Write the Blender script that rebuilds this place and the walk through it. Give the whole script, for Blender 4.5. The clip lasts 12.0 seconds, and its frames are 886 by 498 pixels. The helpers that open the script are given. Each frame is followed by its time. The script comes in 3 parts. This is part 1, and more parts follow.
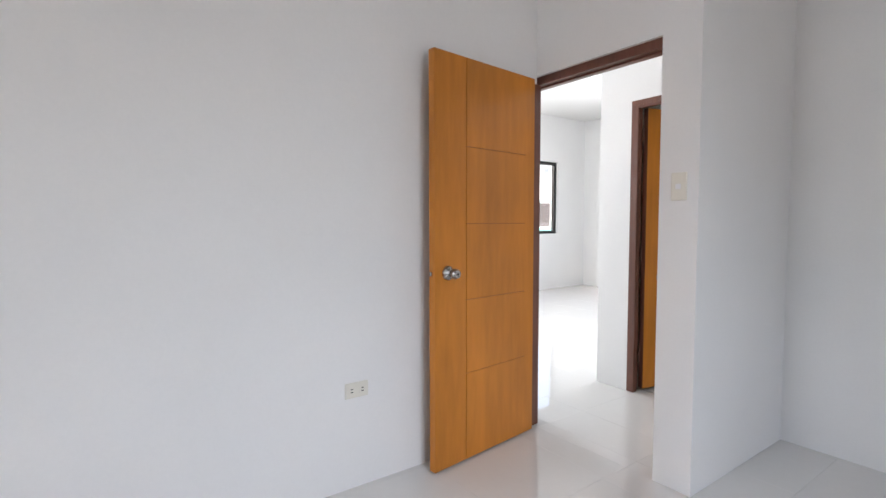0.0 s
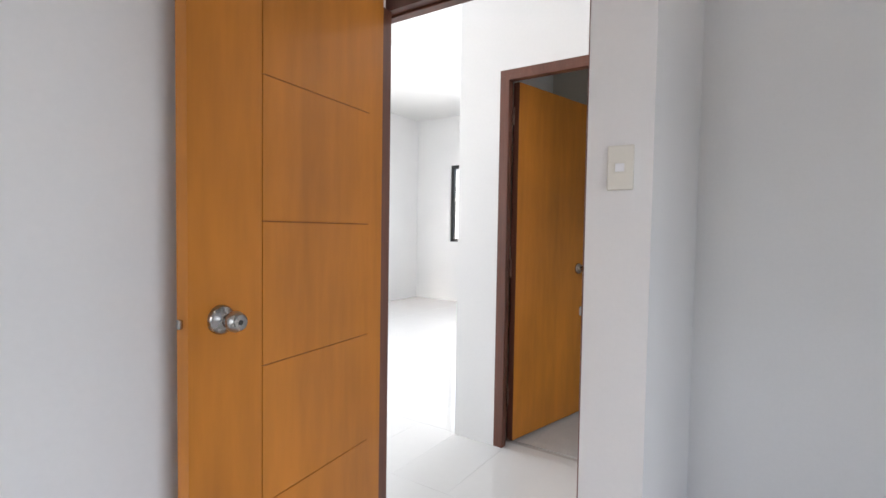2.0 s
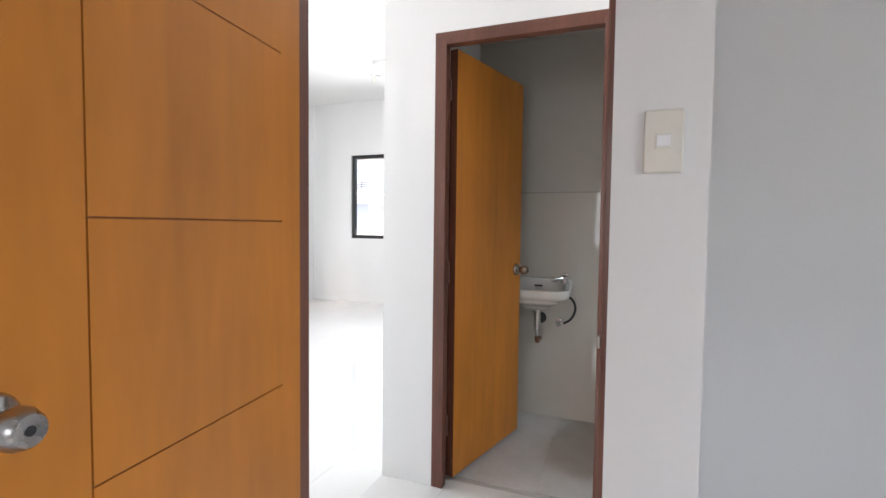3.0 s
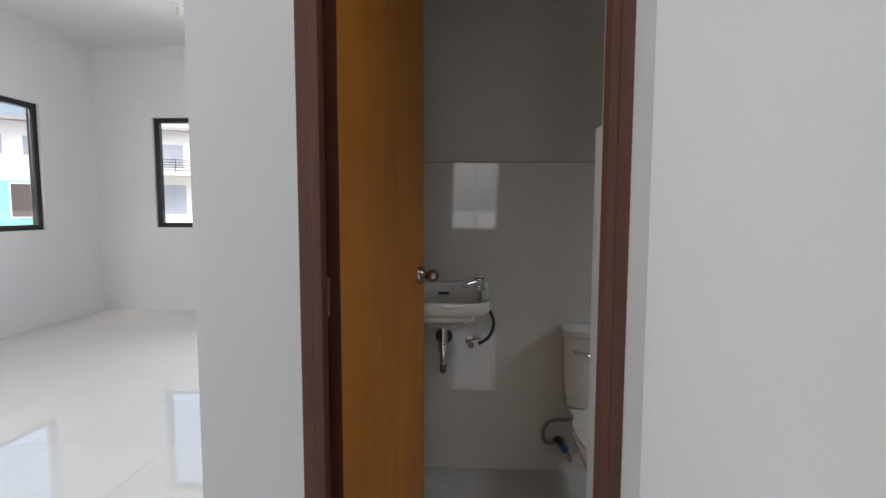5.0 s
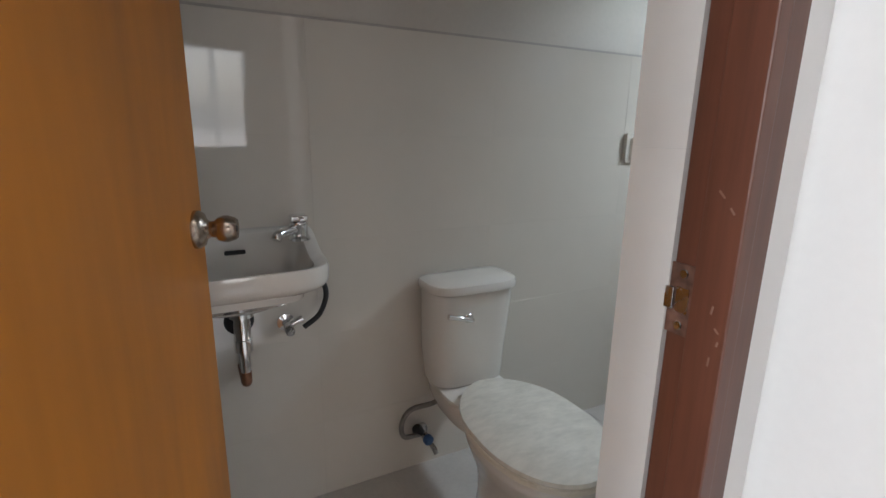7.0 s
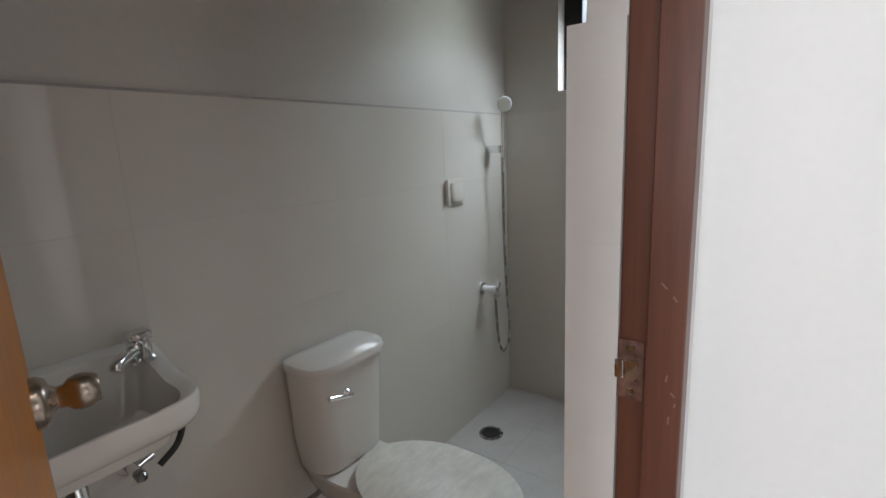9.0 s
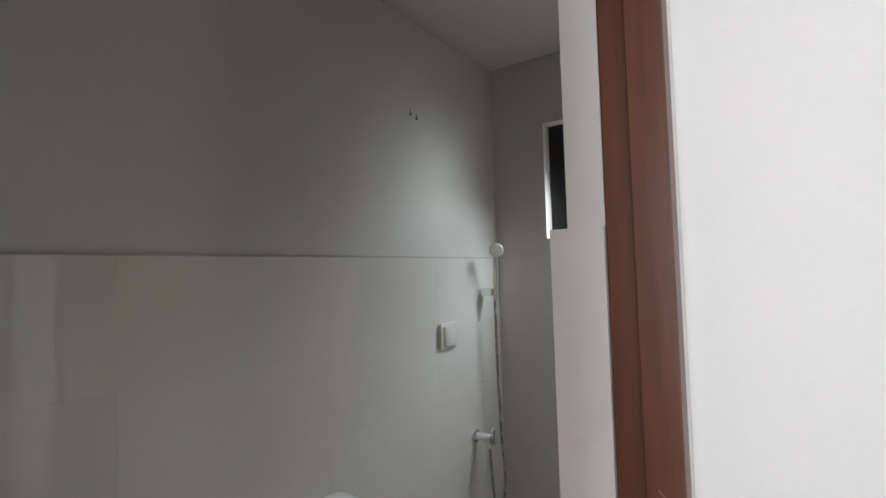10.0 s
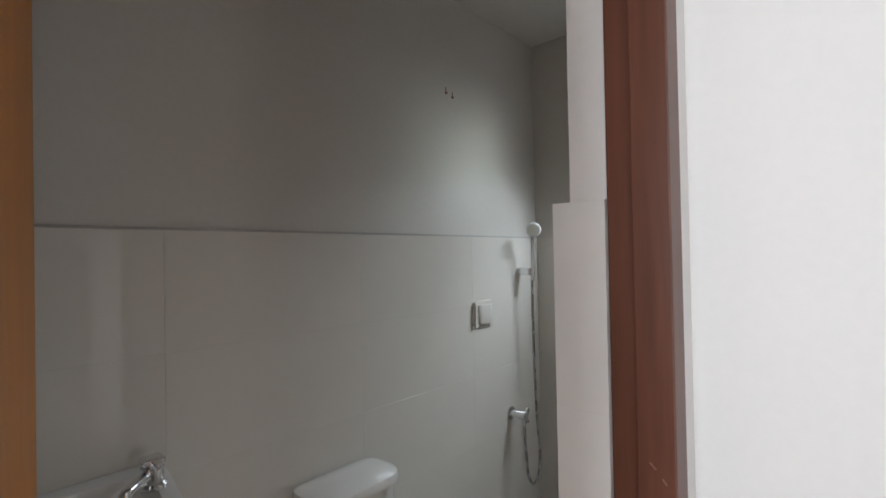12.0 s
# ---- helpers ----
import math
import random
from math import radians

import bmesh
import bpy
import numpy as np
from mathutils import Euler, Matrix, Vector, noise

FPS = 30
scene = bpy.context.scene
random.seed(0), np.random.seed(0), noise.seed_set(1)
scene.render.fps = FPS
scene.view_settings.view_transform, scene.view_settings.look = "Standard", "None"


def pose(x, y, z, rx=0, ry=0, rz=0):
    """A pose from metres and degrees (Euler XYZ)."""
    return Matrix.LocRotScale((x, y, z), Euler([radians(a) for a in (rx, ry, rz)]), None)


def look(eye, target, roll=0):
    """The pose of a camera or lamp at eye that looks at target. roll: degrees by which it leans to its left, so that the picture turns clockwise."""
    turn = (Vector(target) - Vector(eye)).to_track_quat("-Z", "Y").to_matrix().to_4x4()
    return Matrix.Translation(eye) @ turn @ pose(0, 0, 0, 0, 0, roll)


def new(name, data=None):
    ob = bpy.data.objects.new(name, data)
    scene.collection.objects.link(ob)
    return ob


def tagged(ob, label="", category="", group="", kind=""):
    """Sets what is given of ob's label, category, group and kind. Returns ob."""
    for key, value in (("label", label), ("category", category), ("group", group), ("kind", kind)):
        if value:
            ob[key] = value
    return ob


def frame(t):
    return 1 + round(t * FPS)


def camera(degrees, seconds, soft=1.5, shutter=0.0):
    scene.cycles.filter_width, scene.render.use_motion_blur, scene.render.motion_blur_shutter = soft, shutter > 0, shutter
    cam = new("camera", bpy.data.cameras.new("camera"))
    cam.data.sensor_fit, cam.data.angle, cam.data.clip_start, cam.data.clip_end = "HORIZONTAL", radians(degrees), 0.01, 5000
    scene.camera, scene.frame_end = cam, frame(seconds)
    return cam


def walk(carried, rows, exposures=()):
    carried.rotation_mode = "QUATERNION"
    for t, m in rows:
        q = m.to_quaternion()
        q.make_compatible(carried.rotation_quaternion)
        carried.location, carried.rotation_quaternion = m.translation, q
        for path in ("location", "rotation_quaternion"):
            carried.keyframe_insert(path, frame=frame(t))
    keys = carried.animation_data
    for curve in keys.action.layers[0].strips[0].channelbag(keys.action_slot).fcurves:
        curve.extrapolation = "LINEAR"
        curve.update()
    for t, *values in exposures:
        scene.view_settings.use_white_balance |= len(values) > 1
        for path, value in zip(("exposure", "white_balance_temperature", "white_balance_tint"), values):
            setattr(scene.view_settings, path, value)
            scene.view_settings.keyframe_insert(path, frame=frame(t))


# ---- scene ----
cam = camera(85.0, 12.0)
PATH = [
    (0, (1.18, -0.144, 1.253), (-0.445, 1.016, 1.138), -0.1),
    (0.5, (1.028, -0.025, 1.248), (-0.51, 1.248, 1.137), 0.0),
    (1, (0.783, 0.134, 1.252), (-0.641, 1.535, 1.15), 0.6),
    (1.5, (0.582, 0.353, 1.241), (-0.712, 1.876, 1.16), 0.8),
    (2, (0.368, 0.581, 1.225), (-0.747, 2.239, 1.145), 0.9),
    (2.5, (0.135, 0.764, 1.224), (-0.739, 2.561, 1.144), 0.8),
    (2.7, (0.062, 0.828, 1.227), (-0.751, 2.653, 1.14), 0.7),
    (4.3, (-0.39, 1.468, 1.252), (-0.653, 3.447, 1.139), 0.9),
    (4.7, (-0.46, 1.665, 1.243), (-0.589, 3.656, 1.106), 0.5),
    (5, (-0.496, 1.845, 1.237), (-0.576, 3.837, 1.076), 0.1),
    (5.5, (-0.54, 2.124, 1.238), (-0.471, 4.113, 1.04), 0.1),
    (6, (-0.624, 2.36, 1.242), (-0.239, 4.307, 1.0), 1.0),
    (6.5, (-0.644, 2.565, 1.216), (-0.061, 4.455, 0.92), 0.6),
    (7, (-0.658, 2.703, 1.171), (0.236, 4.428, 0.697), 0.9),
    (7.2, (-0.669, 2.741, 1.162), (0.358, 4.369, 0.621), 0.9),
    (8.8, (-0.815, 2.89, 1.273), (0.729, 4.062, 0.781), -2.8),
    (9, (-0.813, 2.894, 1.295), (0.764, 4.057, 0.896), -2.6),
    (9.5, (-0.807, 2.899, 1.348), (0.819, 4.054, 1.204), -2.0),
    (10, (-0.816, 2.882, 1.396), (0.816, 4.034, 1.488), -1.7),
    (10.5, (-0.819, 2.897, 1.432), (0.819, 4.016, 1.692), -1.5),
    (11, (-0.83, 2.891, 1.411), (0.8, 4.0, 1.747), -2.2),
    (11.5, (-0.829, 2.858, 1.4), (0.765, 4.044, 1.637), -0.8),
    (12, (-0.787, 2.812, 1.381), (0.711, 4.137, 1.402), -1.1),
]
EXPOSURE = [(0, 2.8, 6200, 9), (2.5, 2.8, 6200, 9), (4.3, 2.4, 6200, 9), (4.7, 2.0, 6150, 9), (5.5, 1.7, 6200, 9), (6.0, 2.0, 6250, 9), (6.5, 2.35, 6250, 9), (7.0, 2.55, 6250, 9), (9.0, 2.42, 6270, 9), (12.0, 2.4, 6270, 9)]
walk(cam, [(t, look(e, g, r)) for t, e, g, r in PATH], EXPOSURE)

# ---- world and light ----
world = bpy.data.worlds.new("sky")
scene.world = world
world.use_nodes = True
wt = world.node_tree
sky = wt.nodes.new("ShaderNodeTexSky")
sky.sky_type = 'NISHITA'
sky.sun_disc = False
sky.sun_elevation = radians(58)
sky.sun_rotation = radians(200)
sky.air_density, sky.dust_density, sky.ozone_density = 1.0, 8.0, 1.0
wt.links.new(sky.outputs[0], wt.nodes["Background"].inputs[0])
wt.nodes["Background"].inputs[1].default_value = 0.15
sun = new("sun", bpy.data.lights.new("sun", 'SUN'))
sun.data.energy, sun.data.angle, sun.data.color = 0.5, radians(14), (1.0, 0.96, 0.9)
sun.rotation_euler = (radians(32), 0, radians(200 - 180))


def opening_light(name, eye, target, width, height, watts, color, spread=125):
    """An area lamp standing in a wall opening, either a window or an added hole."""
    li = bpy.data.lights.new(name, 'AREA')
    li.shape, li.size, li.size_y, li.energy, li.color = 'RECTANGLE', width, height, watts, color
    li.spread = radians(spread)
    ob = new(name, li)
    ob.matrix_world = look(eye, target)
    return ob


opening_light("bedroom_window_light", (-0.275, -2.13, 1.55), (1.1, 2.9, 0.7), 0.8, 1.3, 0.6, (0.93, 0.96, 1.0), 90)
# fill lamp added on the unseen side of the bedroom
opening_light("bedroom_side_fill", (3.03, 0.4, 1.55), (-0.2, 0.9, 0.1), 1.5, 1.15, 1.65, (0.94, 0.96, 1.0), 80)
# living room and hall fill: two lamps in added, unseen openings
opening_light("living_west_fill", (-4.97, 2.72, 1.65), (0, 2.75, 1.6), 1.12, 1.2, 9.0, (0.95, 0.98, 1.0))
opening_light("living_north_fill", (-2.03, 7.64, 1.65), (-2.8, 3, 1.8), 1.0, 1.2, 11.5, (0.97, 0.98, 0.98))
opening_light("bath_window_light", (1.49, 3.505, 1.9), (1.22, 3.72, 0.95), 0.5, 0.24, 1.7, (0.80, 0.91, 1.0), 120)
opening_light("bath_window_glow", (1.44, 3.50, 1.85), (0.86, 4.08, 1.80), 0.24, 0.34, 0.03, (0.88, 1.0, 0.95), 42)

# ---- materials ----


def material(name, color, rough=0.5, metal=0.0, var=0.06, scale=6.0, bump=0.0, bump_scale=60.0, stretch=(1, 1, 1), coat=0.0, rvar=0.08, spec=0.5, island=0.0):
    m = bpy.data.materials.new(name)
    m.use_nodes = True
    n, l = m.node_tree.nodes, m.node_tree.links
    b = n["Principled BSDF"]
    tc = n.new("ShaderNodeTexCoord")
    mp = n.new("ShaderNodeMapping")
    mp.inputs["Scale"].default_value = stretch
    l.new(tc.outputs["Object"], mp.inputs[0])
    big = n.new("ShaderNodeTexNoise")
    big.inputs["Scale"].default_value = scale
    big.inputs["Detail"].default_value = 4
    fine = n.new("ShaderNodeTexNoise")
    fine.inputs["Scale"].default_value = bump_scale
    fine.inputs["Detail"].default_value = 3
    l.new(mp.outputs[0], big.inputs[0])
    l.new(mp.outputs[0], fine.inputs[0])
    mix = n.new("ShaderNodeMath")
    mix.operation = 'MULTIPLY_ADD'
    mix.inputs[1].default_value, mix.inputs[2].default_value = 0.35, 0.0
    l.new(fine.outputs[0], mix.inputs[0])
    add = n.new("ShaderNodeMath")
    add.operation = 'MULTIPLY_ADD'
    add.inputs[1].default_value = 0.65
    l.new(big.outputs[0], add.inputs[0])
    l.new(mix.outputs[0], add.inputs[2])
    ramp = n.new("ShaderNodeValToRGB")
    ramp.color_ramp.elements[0].position, ramp.color_ramp.elements[1].position = 0.3, 0.7
    ramp.color_ramp.elements[0].color = (*[c * (1 - var) for c in color], 1)
    ramp.color_ramp.elements[1].color = (*[min(1, c * (1 + var)) for c in color], 1)
    l.new(add.outputs[0], ramp.inputs[0])
    out = ramp.outputs[0]
    if island:
        info = n.new("ShaderNodeObjectInfo")
        mr = n.new("ShaderNodeMapRange")
        mr.inputs[3].default_value, mr.inputs[4].default_value = 1 - island, 1.0
        l.new(info.outputs["Random"], mr.inputs[0])
        hsv = n.new("ShaderNodeHueSaturation")
        l.new(out, hsv.inputs["Color"])
        l.new(mr.outputs[0], hsv.inputs["Value"])
        out = hsv.outputs[0]
    l.new(out, b.inputs["Base Color"])
    rr = n.new("ShaderNodeMapRange")
    rr.inputs[3].default_value, rr.inputs[4].default_value = max(0.02, rough - rvar), min(1, rough + rvar)
    l.new(big.outputs[0], rr.inputs[0])
    l.new(rr.outputs[0], b.inputs["Roughness"])
    b.inputs["Metallic"].default_value = metal
    b.inputs["Specular IOR Level"].default_value = spec
    b.inputs["Coat Weight"].default_value = coat
    b.inputs["Coat Roughness"].default_value = 0.12
    if bump:
        bp = n.new("ShaderNodeBump")
        bp.inputs["Strength"].default_value, bp.inputs["Distance"].default_value = 0.4, bump
        l.new(add.outputs[0], bp.inputs["Height"])
        l.new(bp.outputs[0], b.inputs["Normal"])
    return m


PAINT = material("white_wall_paint", (0.80, 0.79, 0.78), 0.55, var=0.025, scale=1.6, bump=0.0016, bump_scale=70, rvar=0.06)
CEIL = material("ceiling_paint", (0.80, 0.79, 0.77), 0.7, var=0.02, scale=1.2, bump=0.001, bump_scale=90)
# white paint greyed so that its colour carries the bathroom's dimness
BPAINT = material("shaded_bathroom_paint", (0.56, 0.52, 0.465), 0.5, var=0.05, scale=1.5, bump=0.0012, bump_scale=60)
FLOOR = material("polished_white_tile", (0.69, 0.675, 0.655), 0.03, var=0.02, scale=2.5, bump_scale=30, rvar=0.012, island=0.03, spec=1.0)
GROUT = material("pale_grout", (0.70, 0.685, 0.665), 0.8, var=0.08, scale=9)
BGROUT = material("bath_grout", (0.42, 0.39, 0.36), 0.8, var=0.08, scale=9)
WTILE = material("glazed_wall_tile", (0.64, 0.595, 0.53), 0.04, var=0.02, scale=3, bump_scale=20, rvar=0.015, island=0.02)
# same glaze as WTILE, lightened for the hall light that reaches the reveal
RTILE = material("hall_lit_reveal_tile", (0.82, 0.82, 0.81), 0.12, var=0.02, scale=3, bump_scale=20, rvar=0.03)
BTILE = material("matt_bath_floor_tile", (0.50, 0.47, 0.44), 0.42, var=0.1, scale=7, bump=0.0006, bump_scale=80, island=0.05)
DOOR = material("varnished_orange_plywood", (0.51, 0.185, 0.022), 0.4, var=0.26, scale=2.6, bump_scale=15, stretch=(1.3, 1.3, 0.22), coat=0.05, spec=0.35, bump=0.0005)
GROOVE = material("dark_groove_wood", (0.26, 0.085, 0.018), 0.6, var=0.15, scale=9)
FRAME = material("brown_stained_frame", (0.13, 0.046, 0.027), 0.4, var=0.34, scale=4, bump_scale=40, stretch=(3, 3, 0.18), coat=0.06, bump=0.0008)
SCRATCH = material("bare_scratched_wood", (0.26, 0.15, 0.11), 0.7, var=0.2, scale=30)
SMEAR = material("paint_smeared_metal", (0.20, 0.115, 0.09), 0.36, 0.3, var=0.5, scale=55)
CHROME = material("chrome", (0.80, 0.80, 0.81), 0.12, 1.0, var=0.04, scale=20, rvar=0.05)
BRONZE = material("brushed_bronze_steel", (0.42, 0.35, 0.29), 0.25, 1.0, var=0.08, scale=30)
STEEL = material("satin_steel", (0.40, 0.39, 0.38), 0.27, 1.0, var=0.06, scale=40)
RUST = material("copper_brown_pipe", (0.25, 0.12, 0.07), 0.45, 0.6, var=0.25, scale=40)
CERAMIC = material("white_porcelain", (0.72, 0.695, 0.65), 0.08, var=0.015, scale=3, rvar=0.03, coat=0.3)
SEAT = material("cream_plastic_seat", (0.72, 0.68, 0.58), 0.3, var=0.04, scale=6)
WRAP = material("crinkled_protective_film", (0.70, 0.67, 0.60), 0.22, var=0.12, scale=14, bump=0.006, bump_scale=45, stretch=(1, 2.4, 1))
RUBBER = material("black_rubber", (0.02, 0.02, 0.022), 0.5, var=0.2, scale=20)
HOSE = material("grey_braided_hose", (0.22, 0.20, 0.18), 0.42, 0.4, var=0.3, scale=60, bump=0.001, bump_scale=300)
PLASTIC = material("ivory_plastic", (0.74, 0.71, 0.63), 0.35, var=0.02, scale=8)
WPLASTIC = material("white_plastic", (0.82, 0.82, 0.83), 0.3, var=0.02, scale=8)
BLUE = material("blue_plastic", (0.05, 0.12, 0.28), 0.4, var=0.1, scale=20)
DARK = material("dark_hole", (0.03, 0.03, 0.03), 0.7, var=0.2, scale=20)
ALU = material("black_aluminium", (0.022, 0.021, 0.021), 0.4, 0.3, var=0.15, scale=12)
HOUSE = material("white_house_plaster", (0.72, 0.72, 0.70), 0.8, var=0.06, scale=0.8, bump=0.004, bump_scale=20)
TEAL = material("teal_house_paint", (0.26, 0.60, 0.54), 0.7, var=0.08, scale=0.8)
ROOF = material("grey_roof", (0.34, 0.33, 0.33), 0.7, var=0.1, scale=2)
HGLASS = material("house_window_glass", (0.34, 0.37, 0.43), 0.12, var=0.1, scale=3)
HDOOR = material("dark_house_door", (0.10, 0.085, 0.08), 0.5, var=0.2, scale=5)
GROUND = material("dry_concrete_ground", (0.36, 0.35, 0.33), 0.85, var=0.14, scale=0.7, bump=0.01, bump_scale=12)

GLASS = bpy.data.materials.new("window_glass")
GLASS.use_nodes = True
gb = GLASS.node_tree.nodes["Principled BSDF"]
gb.inputs["Transmission Weight"].default_value, gb.inputs["Roughness"].default_value, gb.inputs["IOR"].default_value = 1.0, 0.0, 1.45

# ---- mesh helpers ----


def box(bm, x0, y0, z0, x1, y1, z1):
    c = ((x0 + x1) / 2, (y0 + y1) / 2, (z0 + z1) / 2)
    s = (abs(x1 - x0), abs(y1 - y0), abs(z1 - z0), 1)
    return bmesh.ops.create_cube(bm, size=1, matrix=Matrix.Translation(c) @ Matrix.Diagonal(s))["verts"]


def bevelled(bm, width, segments=2):
    bmesh.ops.bevel(bm, geom=list(bm.edges), offset=width, segments=segments, affect='EDGES', profile=0.5, clamp_overlap=True)
    return bm


def boxes(*rows, bevel=0.0, segments=2):
    bm = bmesh.new()
    for r in rows:
        box(bm, *r)
    return bevelled(bm, bevel, segments) if bevel else bm


def loft(rings, close=True):
    """A skin over rings of equal length, capped at both ends."""
    bm = bmesh.new()
    vs = [[bm.verts.new(p) for p in ring] for ring in rings]
    n = len(vs[0])
    for a, b in zip(vs, vs[1:]):
        for i in range(n):
            bm.faces.new((a[i], a[(i + 1) % n], b[(i + 1) % n], b[i]))
    if close:
        bm.faces.new(list(reversed(vs[0])))
        bm.faces.new(vs[-1])
    bmesh.ops.recalc_face_normals(bm, faces=bm.faces)
    return bm


def lathe(profile, m=Matrix(), n=28):
    """profile: (radius, height) along local z."""
    return loft([[m @ Vector((r * math.cos(2 * math.pi * i / n), r * math.sin(2 * math.pi * i / n), h)) for i in range(n)] for r, h in profile])


def axis_to(origin, direction):
    return Matrix.Translation(origin) @ Vector(direction).to_track_quat('Z', 'Y').to_matrix().to_4x4()


def smooth_path(points, steps=8):
    pts = [Vector(p) for p in points]
    pts = [2 * pts[0] - pts[1]] + pts + [2 * pts[-1] - pts[-2]]
    out = []
    for i in range(1, len(pts) - 2):
        p0, p1, p2, p3 = pts[i - 1:i + 3]
        for k in range(steps):
            t = k / steps
            out.append(0.5 * (2 * p1 + (p2 - p0) * t + (2 * p0 - 5 * p1 + 4 * p2 - p3) * t * t + (3 * p1 - p0 - 3 * p2 + p3) * t ** 3))
    return out + [pts[-2]]


def tube(points, radius, n=12, steps=8):
    path = smooth_path(points, steps)
    rings, side = [], None
    for i, p in enumerate(path):
        d = (path[min(i + 1, len(path) - 1)] - path[max(i - 1, 0)]).normalized()
        if side is None:
            side = d.orthogonal().normalized()
        side = (side - d * side.dot(d)).normalized()
        up = d.cross(side)
        rings.append([p + radius * (side * math.cos(2 * math.pi * k / n) + up * math.sin(2 * math.pi * k / n)) for k in range(n)])
    return loft(rings)


def mesh_of(name, bm, mat, smooth=False):
    me = bpy.data.meshes.new(name)
    bm.to_mesh(me)
    bm.free()
    me.materials.append(mat)
    if smooth:
        for p in me.polygons:
            p.use_smooth = True
        me.set_sharp_from_angle(angle=radians(40))
    return me


def part(name, bm, mat, parent, label="", smooth=False, m=None):
    ob = new(name, mesh_of(name, bm, mat, smooth))
    ob.parent = parent
    if m is not None:
        ob.matrix_local = m
    return tagged(ob, label)


def thing(name, m, label, category, group=""):
    ob = new(name)
    ob.empty_display_size = 0.1
    ob.matrix_world = m
    return tagged(ob, label, category, group)


def structure(name, bm, mat, label, category):
    return tagged(new(name, mesh_of(name, bm, mat)), label, category, kind="structure")


def wall_with_holes(axis, a0, a1, u0, u1, z0, z1, holes):
    """A wall whose thickness runs a0..a1 along axis and length u0..u1 along the other; holes are (u0, u1, z0, z1), left to right."""
    rows, u = [], u0
    for h0, h1, g0, g1 in holes:
        rows.append((u, h0, z0, z1))
        if g0 > z0:
            rows.append((h0, h1, z0, g0))
        if g1 < z1:
            rows.append((h0, h1, g1, z1))
        u = h1
    rows.append((u, u1, z0, z1))
    bm = bmesh.new()
    for b0, b1, g0, g1 in rows:
        if axis == 'y':
            box(bm, b0, a0, g0, b1, a1, g1)
        else:
            box(bm, a0, b0, g0, a1, b1, g1)
    bmesh.ops.remove_doubles(bm, verts=bm.verts, dist=1e-5)
    seen = {}
    for f in bm.faces:
        seen.setdefault(tuple(round(c, 4) for c in f.calc_center_median()), []).append(f)
    bmesh.ops.delete(bm, geom=[f for fs in seen.values() if len(fs) > 1 for f in fs], context='FACES')
    return bm


# ---- plan ----
LEFT = -0.865           # bedroom face of the long wall
DOORY, HALLY = 2.0, 2.10   # bedroom and hall faces of the bedroom door wall
BATHY, BATHIN = 3.0, 3.14  # hall and inner faces of the bathroom wall
FAR = 4.10              # back wall of the bathroom, painted face
RIGHT = 1.39            # shower wall
STUB0, STUB1 = -0.058, 0.10  # wall between hall and bedroom alcove
TOP = 3.16
BTOP = 2.44
TILE_TOP = 1.452
BX0, BX1, BY0, BY1 = -4.92, -1.154, HALLY, 7.59   # living room
E0, E1 = -2.2, 3.1      # bedroom rear and side

# ---- structure ----
bm = boxes((-5.1, -2.4, -0.12, BX1, 7.8, -0.008), (BX1, -2.4, -0.12, 3.3, 3.09, -0.008))
floor = structure("floor", bm, GROUT, "glossy white square floor tiles with faint joints", "floor")
bath_floor = structure("bathroom_floor", boxes((-1.154, 3.09, -0.14, 1.6, 4.3, -0.012)), BGROUT, "grey beige matt bathroom floor tiles", "floor")

structure("wall_west", wall_with_holes('x', LEFT - 0.14, LEFT, -2.4, DOORY, 0, TOP, []), PAINT, "plain white painted plaster wall", "wall")
structure("wall_bedroom_door", wall_with_holes('y', DOORY, HALLY, -5.1, STUB1, 0, TOP, [(-0.93, -0.082, 0, 2.105)]), PAINT, "white painted wall with a doorway", "wall")
structure("wall_alcove", wall_with_holes('x', STUB0, STUB1, HALLY, BATHY, 0, TOP, []), PAINT, "short white painted wall beside the doorway", "wall")
structure("wall_bathroom", wall_with_holes('y', BATHY, BATHIN, BX1, 3.3, -0.012, TOP, [(-0.892, -0.104, -0.012, 2.105)]), PAINT, "white painted wall around the bathroom door", "wall")
structure("wall_bathroom_west", wall_with_holes('x', BX1, -1.02, BATHIN, BY1, -0.012, TOP, []), PAINT, "white painted wall", "wall")
structure("wall_bathroom_back", wall_with_holes('y', FAR, FAR + 0.15, -1.02, RIGHT, -0.012, TOP, []), BPAINT, "white painted upper bathroom wall, greyed for the room's dim light", "wall")
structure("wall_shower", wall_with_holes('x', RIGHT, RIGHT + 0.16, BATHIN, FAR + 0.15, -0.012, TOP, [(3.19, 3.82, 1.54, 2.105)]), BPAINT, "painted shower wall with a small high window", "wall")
# first hole is no known window, added for the west fill lamp
structure("wall_living_west", wall_with_holes('x', BX0 - 0.15, BX0, BY0, BY1 + 0.15, 0, TOP, [(2.12, 3.32, 1.02, 2.33), (5.29, 6.82, 1.02, 2.33)]), PAINT, "bright white wall with a wide window and an added unseen opening", "wall")
# second hole is likewise added, for the north fill lamp
structure("wall_living_north", wall_with_holes('y', BY1, BY1 + 0.15, BX0, BX1 + 0.13, 0, TOP, [(-4.215, -2.72, 1.02, 2.33), (-2.55, -1.5, 1.02, 2.33)]), PAINT, "bright white wall with a window", "wall")
structure("wall_bedroom_south", wall_with_holes('y', E0 - 0.15, E0, LEFT, E1 + 0.15, 0, TOP, [(-0.7, 0.15, 0.85, 2.26)]), PAINT, "white bedroom wall with a window", "wall")
